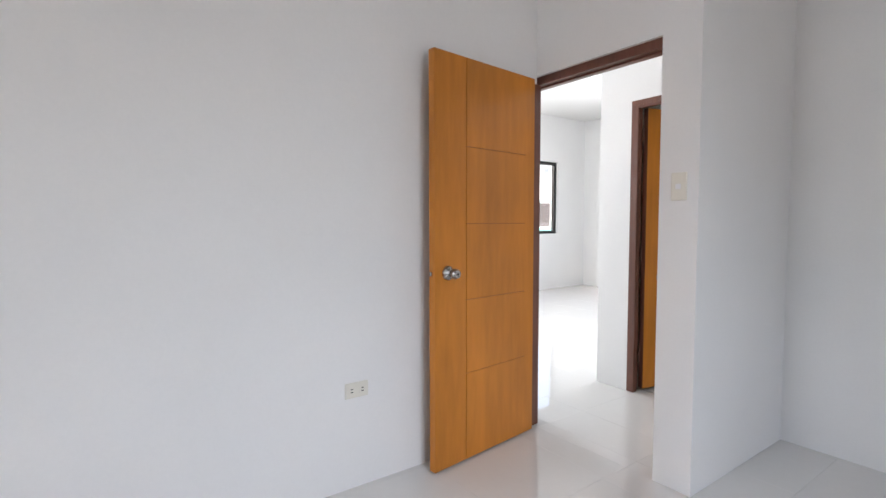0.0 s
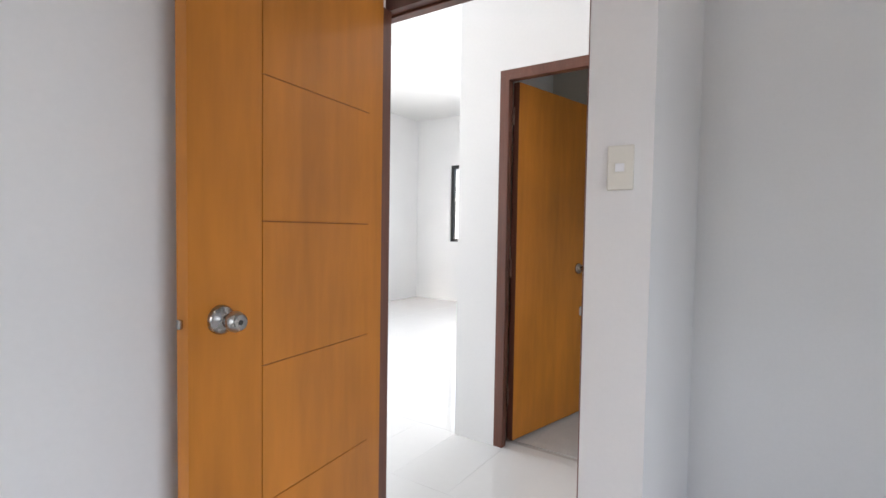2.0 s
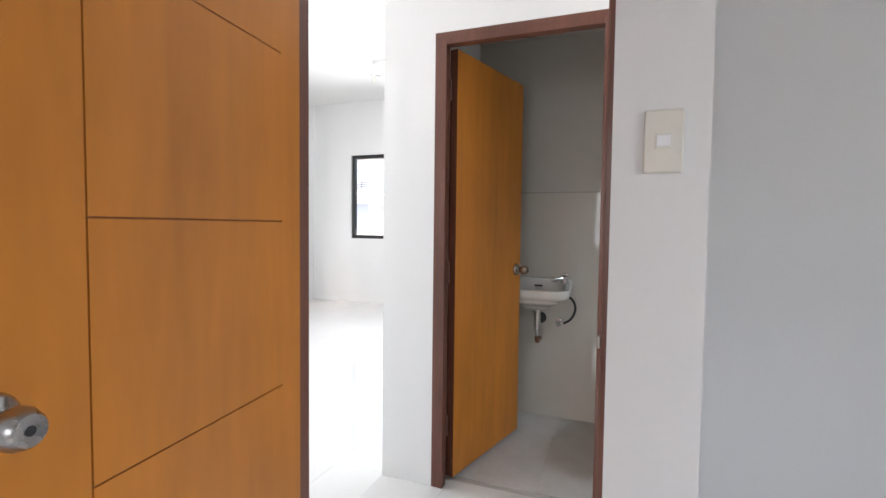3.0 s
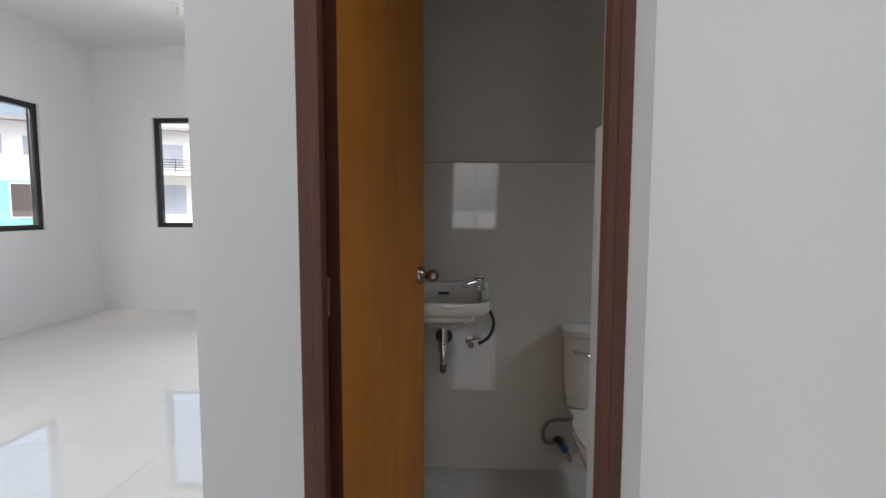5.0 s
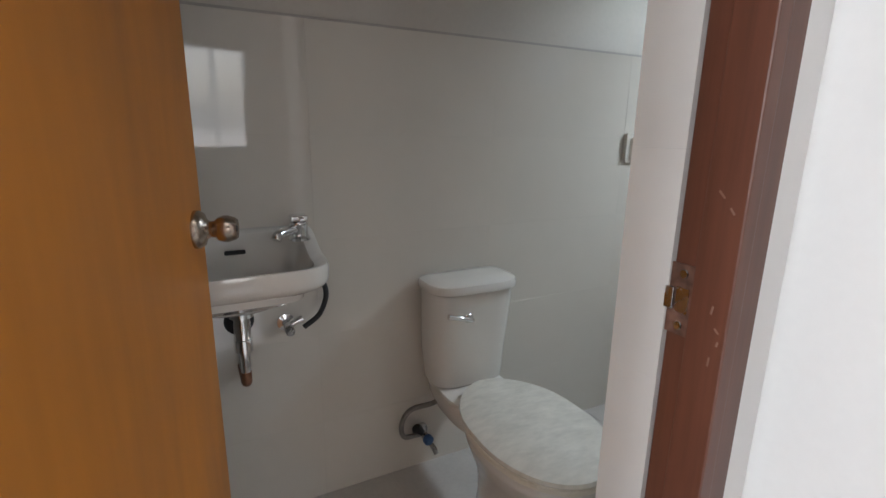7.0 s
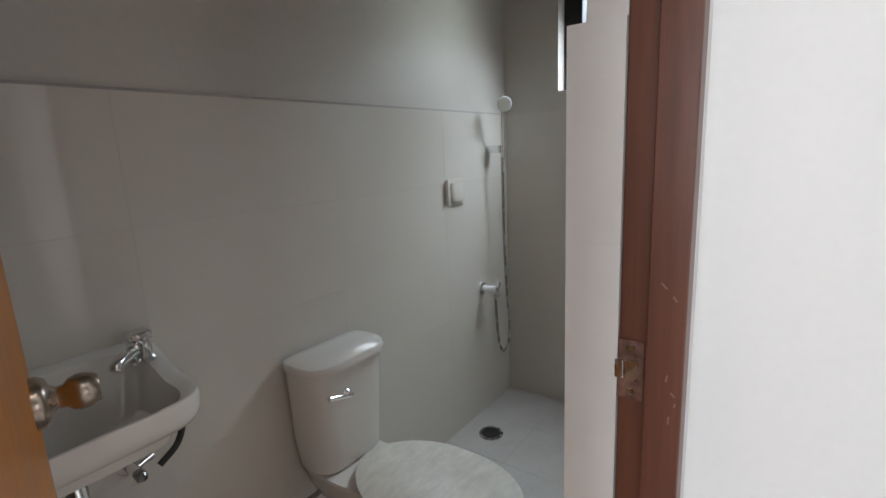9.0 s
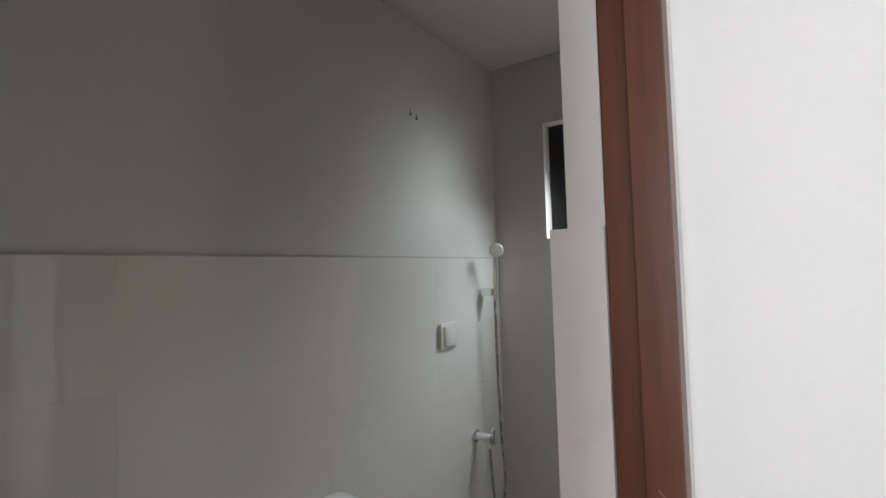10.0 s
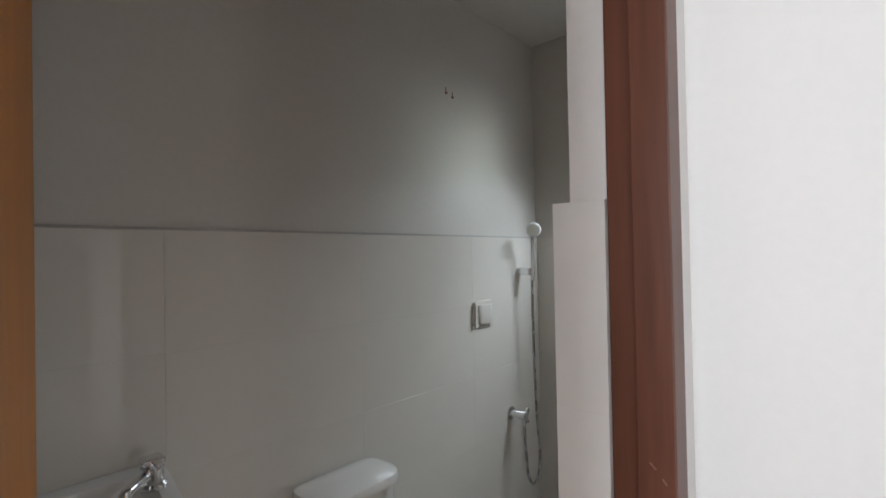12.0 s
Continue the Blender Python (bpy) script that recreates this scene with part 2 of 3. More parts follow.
# hole added out of view for the bedroom's side fill lamp
structure("wall_bedroom_east", wall_with_holes('x', E1, E1 + 0.15, E0, BATHY, 0, TOP, [(-0.4, 1.2, 0.95, 2.15)]), PAINT, "white bedroom side wall with an opening added for fill light", "wall")
structure("ceiling", boxes((-5.1, HALLY, TOP, -3.0, 7.8, TOP + 0.2), (-3.0, 6.12, TOP, 0.02, 7.8, TOP + 0.2), (-3.0, HALLY, TOP + 0.04, 0.02, 6.12, TOP + 0.2)), CEIL, "plain white living room ceiling", "ceiling")
structure("ceiling_bedroom", boxes((LEFT - 0.1, -2.4, 2.9, 3.3, DOORY, 3.02), (STUB1, DOORY, 2.9, 3.3, BATHY, 3.02)), CEIL, "plain white bedroom ceiling", "ceiling")
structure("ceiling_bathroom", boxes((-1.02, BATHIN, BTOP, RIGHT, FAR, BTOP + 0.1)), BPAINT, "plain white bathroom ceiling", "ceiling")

# ---- doors ----


def door_frame(name, x0, x1, y0, y1, stop0, stop1, top, z0, label):
    """A jamb pair and head with a projecting stop between stop0 and stop1."""
    root = tagged(thing(name, Matrix(), label, "door frame"), kind="structure")
    w, s = 0.034, 0.022
    for a, b in ((x0, 1), (x1, -1)):
        part("jamb", boxes((a, y0, z0, a + b * w, y1, top - w), bevel=0.002), FRAME, root)
        part("door_stop", boxes((a + b * w, stop0, z0, a + b * (w + s), stop1, top - w), bevel=0.002), FRAME, root)
    part("head", boxes((x0, y0, top - w, x1, y1, top), bevel=0.002), FRAME, root)
    part("head_stop", boxes((x0 + w + s, stop0, top - w - s, x1 - w - s, stop1, top - w), bevel=0.002), FRAME, root)
    return root


def knob(parent, m, metal, label):
    """Round rose, neck and a drum-shaped grip along local z."""
    k = part("door_knob", lathe([(0.036, 0), (0.036, 0.008), (0.031, 0.016), (0.02, 0.02), (0.0155, 0.026), (0.016, 0.034), (0.0225, 0.041), (0.0255, 0.05), (0.0255, 0.058), (0.0215, 0.07), (0.0185, 0.074), (0.012, 0.0725), (0.0, 0.0725)], m), metal, parent, label, smooth=True)
    part("keyhole", lathe([(0.006, 0.0715), (0.006, 0.0735), (0.0, 0.0735)], m, 14), DARK, k)
    return k


def plank_leaf(w, h, t, lines, x_split, x_end):
    """A flush leaf along local +x, from z 0; its good face at local y = 0 with shallow recessed joints."""
    g, d = 0.0035, 0.004
    bm = bmesh.new()
    box(bm, 0, d, 0, w, t, h)
    if not lines:
        box(bm, 0, 0, 0, w, d, h)
        return bm
    box(bm, x_split + g / 2, 0, 0, w, d, h)
    box(bm, 0, 0, 0, x_end, d, h)
    zs = [0] + lines + [h]
    for a, b in zip(zs, zs[1:]):
        box(bm, x_end, 0, a + (g / 2 if a else 0), x_split - g / 2, d, b - (g / 2 if b < h else 0))
    return bm


# bedroom door: hinged on the west jamb, folded back near the long wall
bf = tagged(thing("door_frame_bedroom", Matrix(), "brown stained wooden door frame", "door frame"), kind="structure")
part("jamb", boxes((-0.93, 2.001, 0, -0.865, 2.036, 2.058), bevel=0.002), FRAME, bf)
part("casing", boxes((-0.8648, 1.94, 0, -0.8618, 2.0, 2.058), bevel=0.0005, segments=1), FRAME, bf)
part("jamb", boxes((-0.094, 2.024, 0, -0.082, 2.102, 2.058), bevel=0.002), FRAME, bf)
part("door_stop", boxes((-0.099, 2.066, 0, -0.094, 2.1, 2.045), bevel=0.002), FRAME, bf)
part("head", boxes((-0.93, 2.02, 2.058, -0.082, 2.102, 2.105), bevel=0.002), FRAME, bf)
part("head_stop", boxes((-0.93, 2.06, 2.048, -0.099, 2.102, 2.058), bevel=0.002), FRAME, bf)
st2 = part("strike_plate", boxes((-0.0955, 2.028, 0.94, -0.094, 2.06, 1.03), bevel=0.0005, segments=1), FRAME, bf, "painted-over strike plate")
part("lip", boxes((-0.103, 2.028, 0.97, -0.0956, 2.05, 0.998), bevel=0.002), STEEL, st2)
LW = 0.768
hinge = Vector((-0.815, 1.931))
tip = Vector((-0.727, 1.17))
ang = math.degrees(math.atan2(tip.y - hinge.y, tip.x - hinge.x))
bed_door = thing("door_bedroom", pose(hinge.x, hinge.y, 0.012, 0, 0, ang), "open orange-brown varnished wooden door with grooved joints", "door")
# local x runs from hinge to tip, the good face looks along +y
MIRROR = Matrix.Diagonal((1, -1, 1, 1))


def leaf_part(root, bm):
    bmesh.ops.transform(bm, matrix=MIRROR, verts=bm.verts)
    bmesh.ops.reverse_faces(bm, faces=bm.faces)
    return part("door_leaf", bm, DOOR, root)


leaf_part(bed_door, plank_leaf(LW, 2.055, 0.04, [0.455, 0.838, 1.228, 1.616], LW - 0.215, 0.078))
part("groove_backing", boxes((0.073, -0.0045, 0.002, LW - 0.21, -0.0036, 2.05)), GROOVE, bed_door)
knob(bed_door, axis_to((LW - 0.085, 0, 0.985), (0, 1, 0)), STEEL, "satin steel round knob")
part("latch_bolt", boxes((LW + 0.0015, -0.026, 0.974, LW + 0.014, -0.013, 0.997), bevel=0.004), STEEL, bed_door)
for z in (0.25, 1.03, 1.82):
    part("hinge", lathe([(0.006, 0), (0.006, 0.09), (0.0, 0.091)], pose(-0.006, -0.036, z), 12), STEEL, bed_door, smooth=True)

# bathroom door
door_frame("door_frame_bathroom", -0.892, -0.104, 2.997, 3.083, 2.994, 3.042, 2.105, 0, "scuffed brown stained wooden bathroom door frame")
BA = 90 - 13.5
bath_door = thing("door_bathroom", pose(-0.812, 3.079, 0.02, 0, 0, BA), "half-open orange-brown varnished bathroom door", "door")
leaf_b = boxes((0, 0, 0, 0.7, 0.04, 2.035), bevel=0.002)
part("door_leaf", leaf_b, DOOR, bath_door)
# brown strip over the leaf edge, standing in for shade in the gap
part("hinge_gap_shade", boxes((-0.0015, 0.0, 0.0, -0.0003, 0.04, 2.035)), FRAME, bath_door, "dark strip for the shade in the hinge gap")
knob(bath_door, axis_to((0.64, 0, 0.965), (0, -1, 0)), BRONZE, "bronze tinted round knob")
knob(bath_door, axis_to((0.64, 0.04, 0.965), (0, 1, 0)), BRONZE, "bronze tinted round knob")
part("latch_plate", boxes((0.7, 0.008, 0.92, 0.7015, 0.032, 1.01)), STEEL, bath_door)
for z in (0.2, 0.94, 1.8):
    h = part("hinge", lathe([(0.0065, 0), (0.0065, 0.1), (0.0, 0.101)], pose(-0.008, 0.034, z), 12), SMEAR, bath_door, "painted-over steel hinge", smooth=True)
strike = thing("strike_plate", pose(-0.1395, 3.066, 0.975), "scratched metal strike plate on the door jamb", "strike plate")
part("plate", boxes((-0.0025, -0.018, -0.045, 0, 0.018, 0.045), bevel=0.001), SMEAR, strike, "paint-smeared plate")
part("keeper_hole", boxes((-0.0034, -0.010, -0.016, -0.0026, 0.007, 0.016), bevel=0.0002, segments=1), STEEL, strike)
part("lip", boxes((-0.006, 0.009, -0.014, -0.0025, 0.021, 0.014), bevel=0.001), STEEL, strike)
for z in (-0.033, 0.033):
    part("screw", lathe([(0.006, 0), (0.005, 0.0012), (0, 0.0013)], axis_to((-0.0025, 0, z), (-1, 0, 0)), 12), STEEL, strike)
random.seed(4)
for i in range(6):
    z = random.uniform(0.9, 1.15)
    y = random.uniform(3.0, 3.022)
    bm = boxes((-0.0005, 0, 0, 0.0004, 0.0022, random.uniform(0.004, 0.012)))
    part("paint_scratch", bm, SCRATCH, bpy.data.objects["door_frame_bathroom"], m=pose(-0.16, y, z, random.uniform(-60, 20)))

# ---- windows ----


def sliding_window(name, m, w, h, panes, label, pane=True, f=0.055):
    """Aluminium window in the local x-z plane, from 0 to w and 0 to h; local y runs outwards."""
    root = tagged(thing(name, m, label, "window"), kind="structure")
    d = 0.07
    for n_, r in (("frame_stile", (0, 0, 0, f, d, h)), ("frame_stile", (w - f, 0, 0, w, d, h)), ("frame_head", (f, 0, h - f, w - f, d, h)), ("frame_sill", (f, 0, 0, w - f, d, f))):
        part(n_, boxes(r, bevel=0.003), ALU, root)
    step = (w - 2 * f) / panes
    for i in range(1, panes):
        part("meeting_stile", boxes((f + i * step - 0.03, 0.012, f, f + i * step + 0.03, 0.058, h - f), bevel=0.003), ALU, root)
    for i in range(panes):
        if pane:
            g = part("pane", boxes((f + i * step + 0.001, 0.032, f, f + (i + 1) * step - 0.001, 0.037, h - f)), GLASS, root)
            g.visible_shadow = False
    return root


sliding_window("window_1", pose(BX0 - 0.03, 5.29, 1.02, 0, 0, 90), 1.53, 1.31, 2, "black aluminium sliding window in a white wall")
sliding_window("window_2", pose(-4.215, BY1 + 0.03, 1.02), 1.495, 1.31, 2, "black aluminium window in a white wall")
sliding_window("window_3", pose(RIGHT + 0.07, 3.82, 1.54, 0, 0, -90), 0.63, 0.565, 1, "small black framed bathroom window", pane=False, f=0.085)
sliding_window("window_4", pose(-0.7, E0 - 0.03, 0.85) @ Matrix.Diagonal((1, -1, 1, 1)), 0.85, 1.41, 2, "black framed bedroom window", pane=False)

# ---- bedroom fittings ----


def plate(name, m, w, h, label, category):
    root = thing(name, m, label, category)
    part("cover_plate", boxes((-w / 2, -0.009, -h / 2, w / 2, 0, h / 2), bevel=0.004, segments=3), PLASTIC, root)
    return root


sw = plate("light_switch", pose(0.015, DOORY, 1.407), 0.073, 0.126, "ivory plastic light switch on a white wall", "light switch")
part("rocker_frame", boxes((-0.016, -0.0115, -0.016, 0.016, -0.009, 0.016), bevel=0.001), PLASTIC, sw)
part("rocker", boxes((-0.0125, -0.014, -0.0115, 0.0125, -0.0115, 0.0115), bevel=0.002), WPLASTIC, sw)
ou = plate("wall_outlet", pose(LEFT, 0.815, 0.468, 0, 0, 90), 0.118, 0.072, "ivory plastic double socket outlet low on the wall", "socket")
for sx in (-0.027, 0.027):
    soc = part("socket", boxes((sx - 0.017, -0.0115, -0.017, sx + 0.017, -0.009, 0.017), bevel=0.001), PLASTIC, ou)
    for sz in (-0.007, 0.007):
        part("slot", boxes((sx - 0.006, -0.0122, sz - 0.002, sx + 0.006, -0.0116, sz + 0.002)), DARK, soc)

# ---- living room ----
lamp = thing("bulb_holder", Matrix.Translation((-3.19, 6.48, TOP)), "bare ceiling bulb holder hanging from the ceiling", "lamp holder")
part("base", lathe([(0.045, 0), (0.045, -0.012), (0.02, -0.018), (0, -0.018)]), WPLASTIC, lamp, smooth=True)
part("socket", lathe([(0.018, -0.018), (0.022, -0.05), (0.022, -0.085), (0.016, -0.09), (0, -0.088)]), PLASTIC, lamp, smooth=True)
part("wire", tube([(0.0, 0, -0.015), (0.05, 0.0, -0.012), (0.1, 0.01, -0.02)], 0.003, 6), RUBBER, lamp)

# ---- bathroom fittings ----
TF = FAR - 0.012


def basin_ring(s, z, shift=0.0, n=44):
    """A D-shaped plan: straight at the wall, bowed at the front."""
    cx, yb, yf, hw = -0.587, TF - 0.002, 3.785, 0.214
    cy, hy = (yb + yf) / 2 - shift, (yb - yf) / 2
    ring = []
    for i in range(n):
        a = 2 * math.pi * i / n
        c, sn = math.cos(a), math.sin(a)
        p = 0.30 if sn > 0 else 0.62
        x = hw * s * math.copysign(abs(c) ** (0.36), c)
        y = hy * s * math.copysign(abs(sn) ** p, sn)
        yy = cy + y
        lift = 0.052 * max(0.0, min(1.0, (yy - 3.93) / 0.12))
        ring.append((cx + x, yy, z + (lift if z > 0.79 else 0)))
    return ring


basin = thing("washbasin", Matrix(), "white wall-hung porcelain washbasin with chrome tap", "washbasin")
part("bowl", loft([basin_ring(0.2, 0.715, -0.03), basin_ring(0.36, 0.728, -0.03), basin_ring(0.52, 0.752, -0.025), basin_ring(0.68, 0.778, -0.015), basin_ring(0.84, 0.7895, -0.005), basin_ring(0.955, 0.802), basin_ring(0.99, 0.812), basin_ring(1.0, 0.824), basin_ring(1.0, 0.848), basin_ring(0.985, 0.856), basin_ring(0.95, 0.857), basin_ring(0.83, 0.85, 0.012), basin_ring(0.79, 0.835, 0.014), basin_ring(0.70, 0.775, 0.02), basin_ring(0.5, 0.75, 0.0), basin_ring(0.12, 0.742, 0.0)]), CERAMIC, basin, smooth=True)
part("overflow_slot", boxes((-0.605, 3.994, 0.858, -0.555, 4.008, 0.868), bevel=0.003), DARK, basin)
part("drain", lathe([(0.022, 0), (0.022, 0.004), (0, 0.002)], pose(-0.58, 3.93, 0.742)), CHROME, basin)
tp = part("tap", lathe([(0.029, 0), (0.029, 0.006), (0.023, 0.012), (0.022, 0.036), (0.024, 0.040), (0.024, 0.046), (0.018, 0.050), (0.0, 0.051)], pose(-0.418, 4.0, 0.884)), CHROME, basin, "small chrome pillar tap", smooth=True)
part("spout", tube([(-0.42, 3.998, 0.912), (-0.445, 3.978, 0.914), (-0.478, 3.952, 0.910), (-0.486, 3.945, 0.898)], 0.0125), CHROME, tp, smooth=True)
part("tap_handle", boxes((-0.442, 3.978, 0.934, -0.396, 4.02, 0.951), bevel=0.006, segments=3), CHROME, tp)
part("lever", boxes((-0.427, 3.948, 0.940, -0.410, 3.985, 0.948), bevel=0.003), CHROME, tp)
tr = part("bottle_trap", lathe([(0.030, 0.715), (0.030, 0.700), (0.020, 0.698), (0.020, 0.685), (0.021, 0.68), (0.021, 0.64), (0.023, 0.638), (0.023, 0.605), (0.0155, 0.602), (0.0155, 0.56), (0.013, 0.555), (0.013, 0.53), (0, 0.53)], pose(-0.58, 3.975, 0)), CHROME, basin, "chrome bottle trap", smooth=True)
part("waste_pipe", tube([(-0.58, 3.975, 0.545), (-0.58, 3.978, 0.515), (-0.58, 4.01, 0.508), (-0.58, TF, 0.51)], 0.014), RUST, basin, "brown metal waste pipe", smooth=True)
part("wall_flange", lathe([(0.04, 0), (0.036, 0.006), (0.016, 0.01), (0, 0.01)], axis_to((-0.58, TF, 0.645), (0, -1, 0))), RUBBER, basin)
part("supply_hose", tube([(-0.40, 4.04, 0.80), (-0.365, 4.03, 0.77), (-0.352, 4.01, 0.72), (-0.375, 4.0, 0.665), (-0.42, 4.0, 0.632)], 0.0075), RUBBER, basin, "black flexible supply hose", smooth=True)
bv = part("angle_valve", lathe([(0.026, 0), (0.025, 0.006), (0.012, 0.01), (0.012, 0.06), (0.009, 0.062), (0, 0.062)], axis_to((-0.455, TF, 0.622), (0, -1, 0))), CHROME, basin, "chrome angle valve", smooth=True)
part("valve_handle", lathe([(0.011, 0), (0.013, 0.004), (0.013, 0.022), (0.009, 0.027), (0, 0.027)], axis_to((-0.455, TF - 0.058, 0.622), (0, -1, -0.15)), 10), STEEL, bv, smooth=True)
part("valve_outlet", lathe([(0.008, 0), (0.008, 0.03), (0.011, 0.031), (0.011, 0.045), (0, 0.045)], axis_to((-0.455, TF - 0.04, 0.624), (0.9, 0.0, 0.35)), 12), CHROME, bv, smooth=True)

# toilet
TX = 0.1


def rounded(cx, cy, hx, hy, z, p=0.35, n=40, front=1.0):
    ring = []
    for i in range(n):
        a = 2 * math.pi * i / n
        c, s = math.cos(a), math.sin(a)
        px, py = (p, p) if s > 0 else (0.46, 0.8)
        ring.append((cx + hx * math.copysign(abs(c) ** px, c), cy + hy * math.copysign(abs(s) ** py, s), z))
    return ring


toilet = thing("toilet", Matrix.Diagonal((1, 1, 0.966, 1)), "white two-piece toilet with film-wrapped seat lid", "toilet")
tank = part("tank", loft([rounded(TX + 0.005, 4.005, 0.119, 0.066, 0.372), rounded(TX + 0.005, 4.004, 0.128, 0.074, 0.38), rounded(TX + 0.002, 4.002, 0.138, 0.079, 0.5), rounded(TX + 0.008, 4.0, 0.146, 0.082, 0.66), rounded(TX + 0.008, 4.0, 0.147, 0.083, 0.705)]), CERAMIC, toilet, smooth=True)
part("tank_lid", loft([rounded(TX + 0.008, 3.995, 0.149, 0.084, 0.708), rounded(TX + 0.008, 3.993, 0.156, 0.09, 0.712), rounded(TX + 0.008, 3.993, 0.158, 0.091, 0.727), rounded(TX + 0.008, 3.994, 0.153, 0.087, 0.738), rounded(TX + 0.008, 3.997, 0.13, 0.066, 0.746), rounded(TX + 0.008, 4.0, 0.05, 0.03, 0.749)]), CERAMIC, toilet, smooth=True)
fl = part("flush_lever", lathe([(0.016, 0), (0.016, 0.006), (0.010, 0.012), (0.009, 0.02), (0.0, 0.021)], axis_to((TX - 0.035, 3.921, 0.628), (0, -1, 0)), 16), CHROME, toilet, "chrome flush lever", smooth=True)
part("lever_arm", tube([(TX - 0.03, 3.9, 0.626), (TX - 0.07, 3.896, 0.64), (TX - 0.115, 3.9, 0.652)], 0.0085), CHROME, fl, smooth=True)


def egg(s, z, dx=0.0, n=44, hx=0.172, y0=3.385, y1=3.86):
    ring = []
    cy = y0 + 0.235
    for i in range(n):
        a = 2 * math.pi * i / n
        c, sn = math.cos(a), math.sin(a)
        hy = (cy - y0) if sn < 0 else (y1 - cy)
        wx = hx * (1.0 if sn < 0 else 1 - 0.28 * sn ** 2)
        ring.append((TX + 0.01 + dx + wx * s * math.copysign(abs(c) ** 0.92, c), cy + hy * s * math.copysign(abs(sn) ** (0.95 if sn < 0 else 0.7), sn), z * 0.96))
    return ring


def squeeze(ring, kx, ky, cy):
    return [(TX + 0.01 + (x - TX - 0.01) * kx, cy + (y - cy) * ky, z) for x, y, z in ring]


part("pedestal", loft([squeeze(egg(1, 0.0), 0.68, 0.72, 3.78), squeeze(egg(1, 0.03), 0.66, 0.70, 3.78), squeeze(egg(1, 0.12), 0.58, 0.66, 3.78), squeeze(egg(1, 0.22), 0.66, 0.76, 3.75), squeeze(egg(1, 0.30), 0.84, 0.9, 3.72), squeeze(egg(1, 0.355), 0.96, 0.98, 3.7), egg(0.985, 0.375), egg(0.96, 0.385)]), CERAMIC, toilet, smooth=True)
part("tank_shelf", loft([rounded(TX, 3.93, 0.09, 0.12, 0.27), rounded(TX, 3.93, 0.115, 0.135, 0.33), rounded(TX, 3.93, 0.12, 0.14, 0.365), rounded(TX, 3.93, 0.115, 0.135, 0.372)]), CERAMIC, toilet, smooth=True)
part("seat_ring", loft([egg(0.99, 0.388), egg(1.01, 0.392), egg(1.01, 0.404), egg(0.99, 0.408)]), SEAT, toilet, "cream plastic seat", smooth=True)
part("seat_lid", loft([egg(k, z, y1=3.9) for k, z in ((1.0, 0.410), (1.012, 0.414), (1.0, 0.424), (0.85, 0.431), (0.5, 0.435), (0.1, 0.436))]), WRAP, toilet, "lid in crinkled protective film", smooth=True)
for hx in (-0.065, 0.085):
    part("seat_hinge", boxes((TX + hx - 0.018, 3.83, 0.37, TX + hx + 0.018, 3.868, 0.392), bevel=0.006), SEAT, toilet)
for hx in (-0.105, 0.125):
    part("floor_bolt_cap", lathe([(0.014, 0), (0.013, 0.01), (0.008, 0.016), (0, 0.018)], pose(TX + hx, 3.72, 0.0), 14), CERAMIC, toilet, smooth=True)
tv = thing("toilet_valve", Matrix(), "angle valve with grey braided hose feeding the cistern", "valve")
part("valve_body", lathe([(0.028, 0), (0.026, 0.006), (0.013, 0.01), (0.013, 0.055), (0, 0.055)], axis_to((-0.02, TF, 0.135), (0, -1, 0))), STEEL, tv, smooth=True)
part("valve_knob", lathe([(0.014, 0), (0.018, 0.004), (0.018, 0.02), (0.012, 0.025), (0, 0.025)], axis_to((-0.02, TF - 0.052, 0.135), (0.1, -1, -0.1)), 12), BLUE, tv, smooth=True)
part("valve_spout", tube([(-0.02, TF - 0.04, 0.13), (0.0, TF - 0.06, 0.1), (0.01, TF - 0.07, 0.075)], 0.009), STEEL, tv, smooth=True)
part("valve_cap", lathe([(0.017, 0), (0.019, 0.02), (0.015, 0.03), (0, 0.03)], axis_to((-0.035, TF - 0.03, 0.145), (-0.5, 0, 0.8)), 14), RUBBER, tv, smooth=True)
part("braided_hose", tube([(0.045, 4.0, 0.375), (0.04, 3.995, 0.335), (-0.005, 4.0, 0.29), (-0.085, 4.02, 0.27), (-0.115, 4.03, 0.22), (-0.105, 4.035, 0.165), (-0.055, 4.045, 0.15), (-0.03, 4.055, 0.14)], 0.0085), HOSE, tv, smooth=True)

# shower
shower = thing("shower_set", Matrix(), "chrome hand shower on a wall bracket with hose and mixer", "shower")
SX, SY = 1.205, 4.03
part("bracket", boxes((SX - 0.02, SY - 0.012, 1.272, SX + 0.02, TF, 1.308), bevel=0.006, segments=3), CHROME, shower)
part("handset_grip", tube([(SX, SY - 0.015, 1.25), (SX, SY - 0.018, 1.30), (SX - 0.004, SY - 0.02, 1.38), (SX - 0.018, SY - 0.028, 1.44), (SX - 0.026, SY - 0.035, 1.47)], 0.0115), CHROME, shower, smooth=True)
hd = part("shower_head", lathe([(0.012, -0.02), (0.023, -0.012), (0.032, 0.0), (0.034, 0.012), (0.031, 0.018), (0, 0.018)], axis_to((SX - 0.03, SY - 0.045, 1.488), (-0.75, -0.62, -0.2)), 28), WPLASTIC, shower, "white shower head", smooth=True)
part("spray_face", lathe([(0.029, 0.0185), (0.027, 0.021), (0, 0.022)], axis_to((SX - 0.03, SY - 0.045, 1.488), (-0.75, -0.62, -0.2)), 28), PLASTIC, hd, smooth=True)
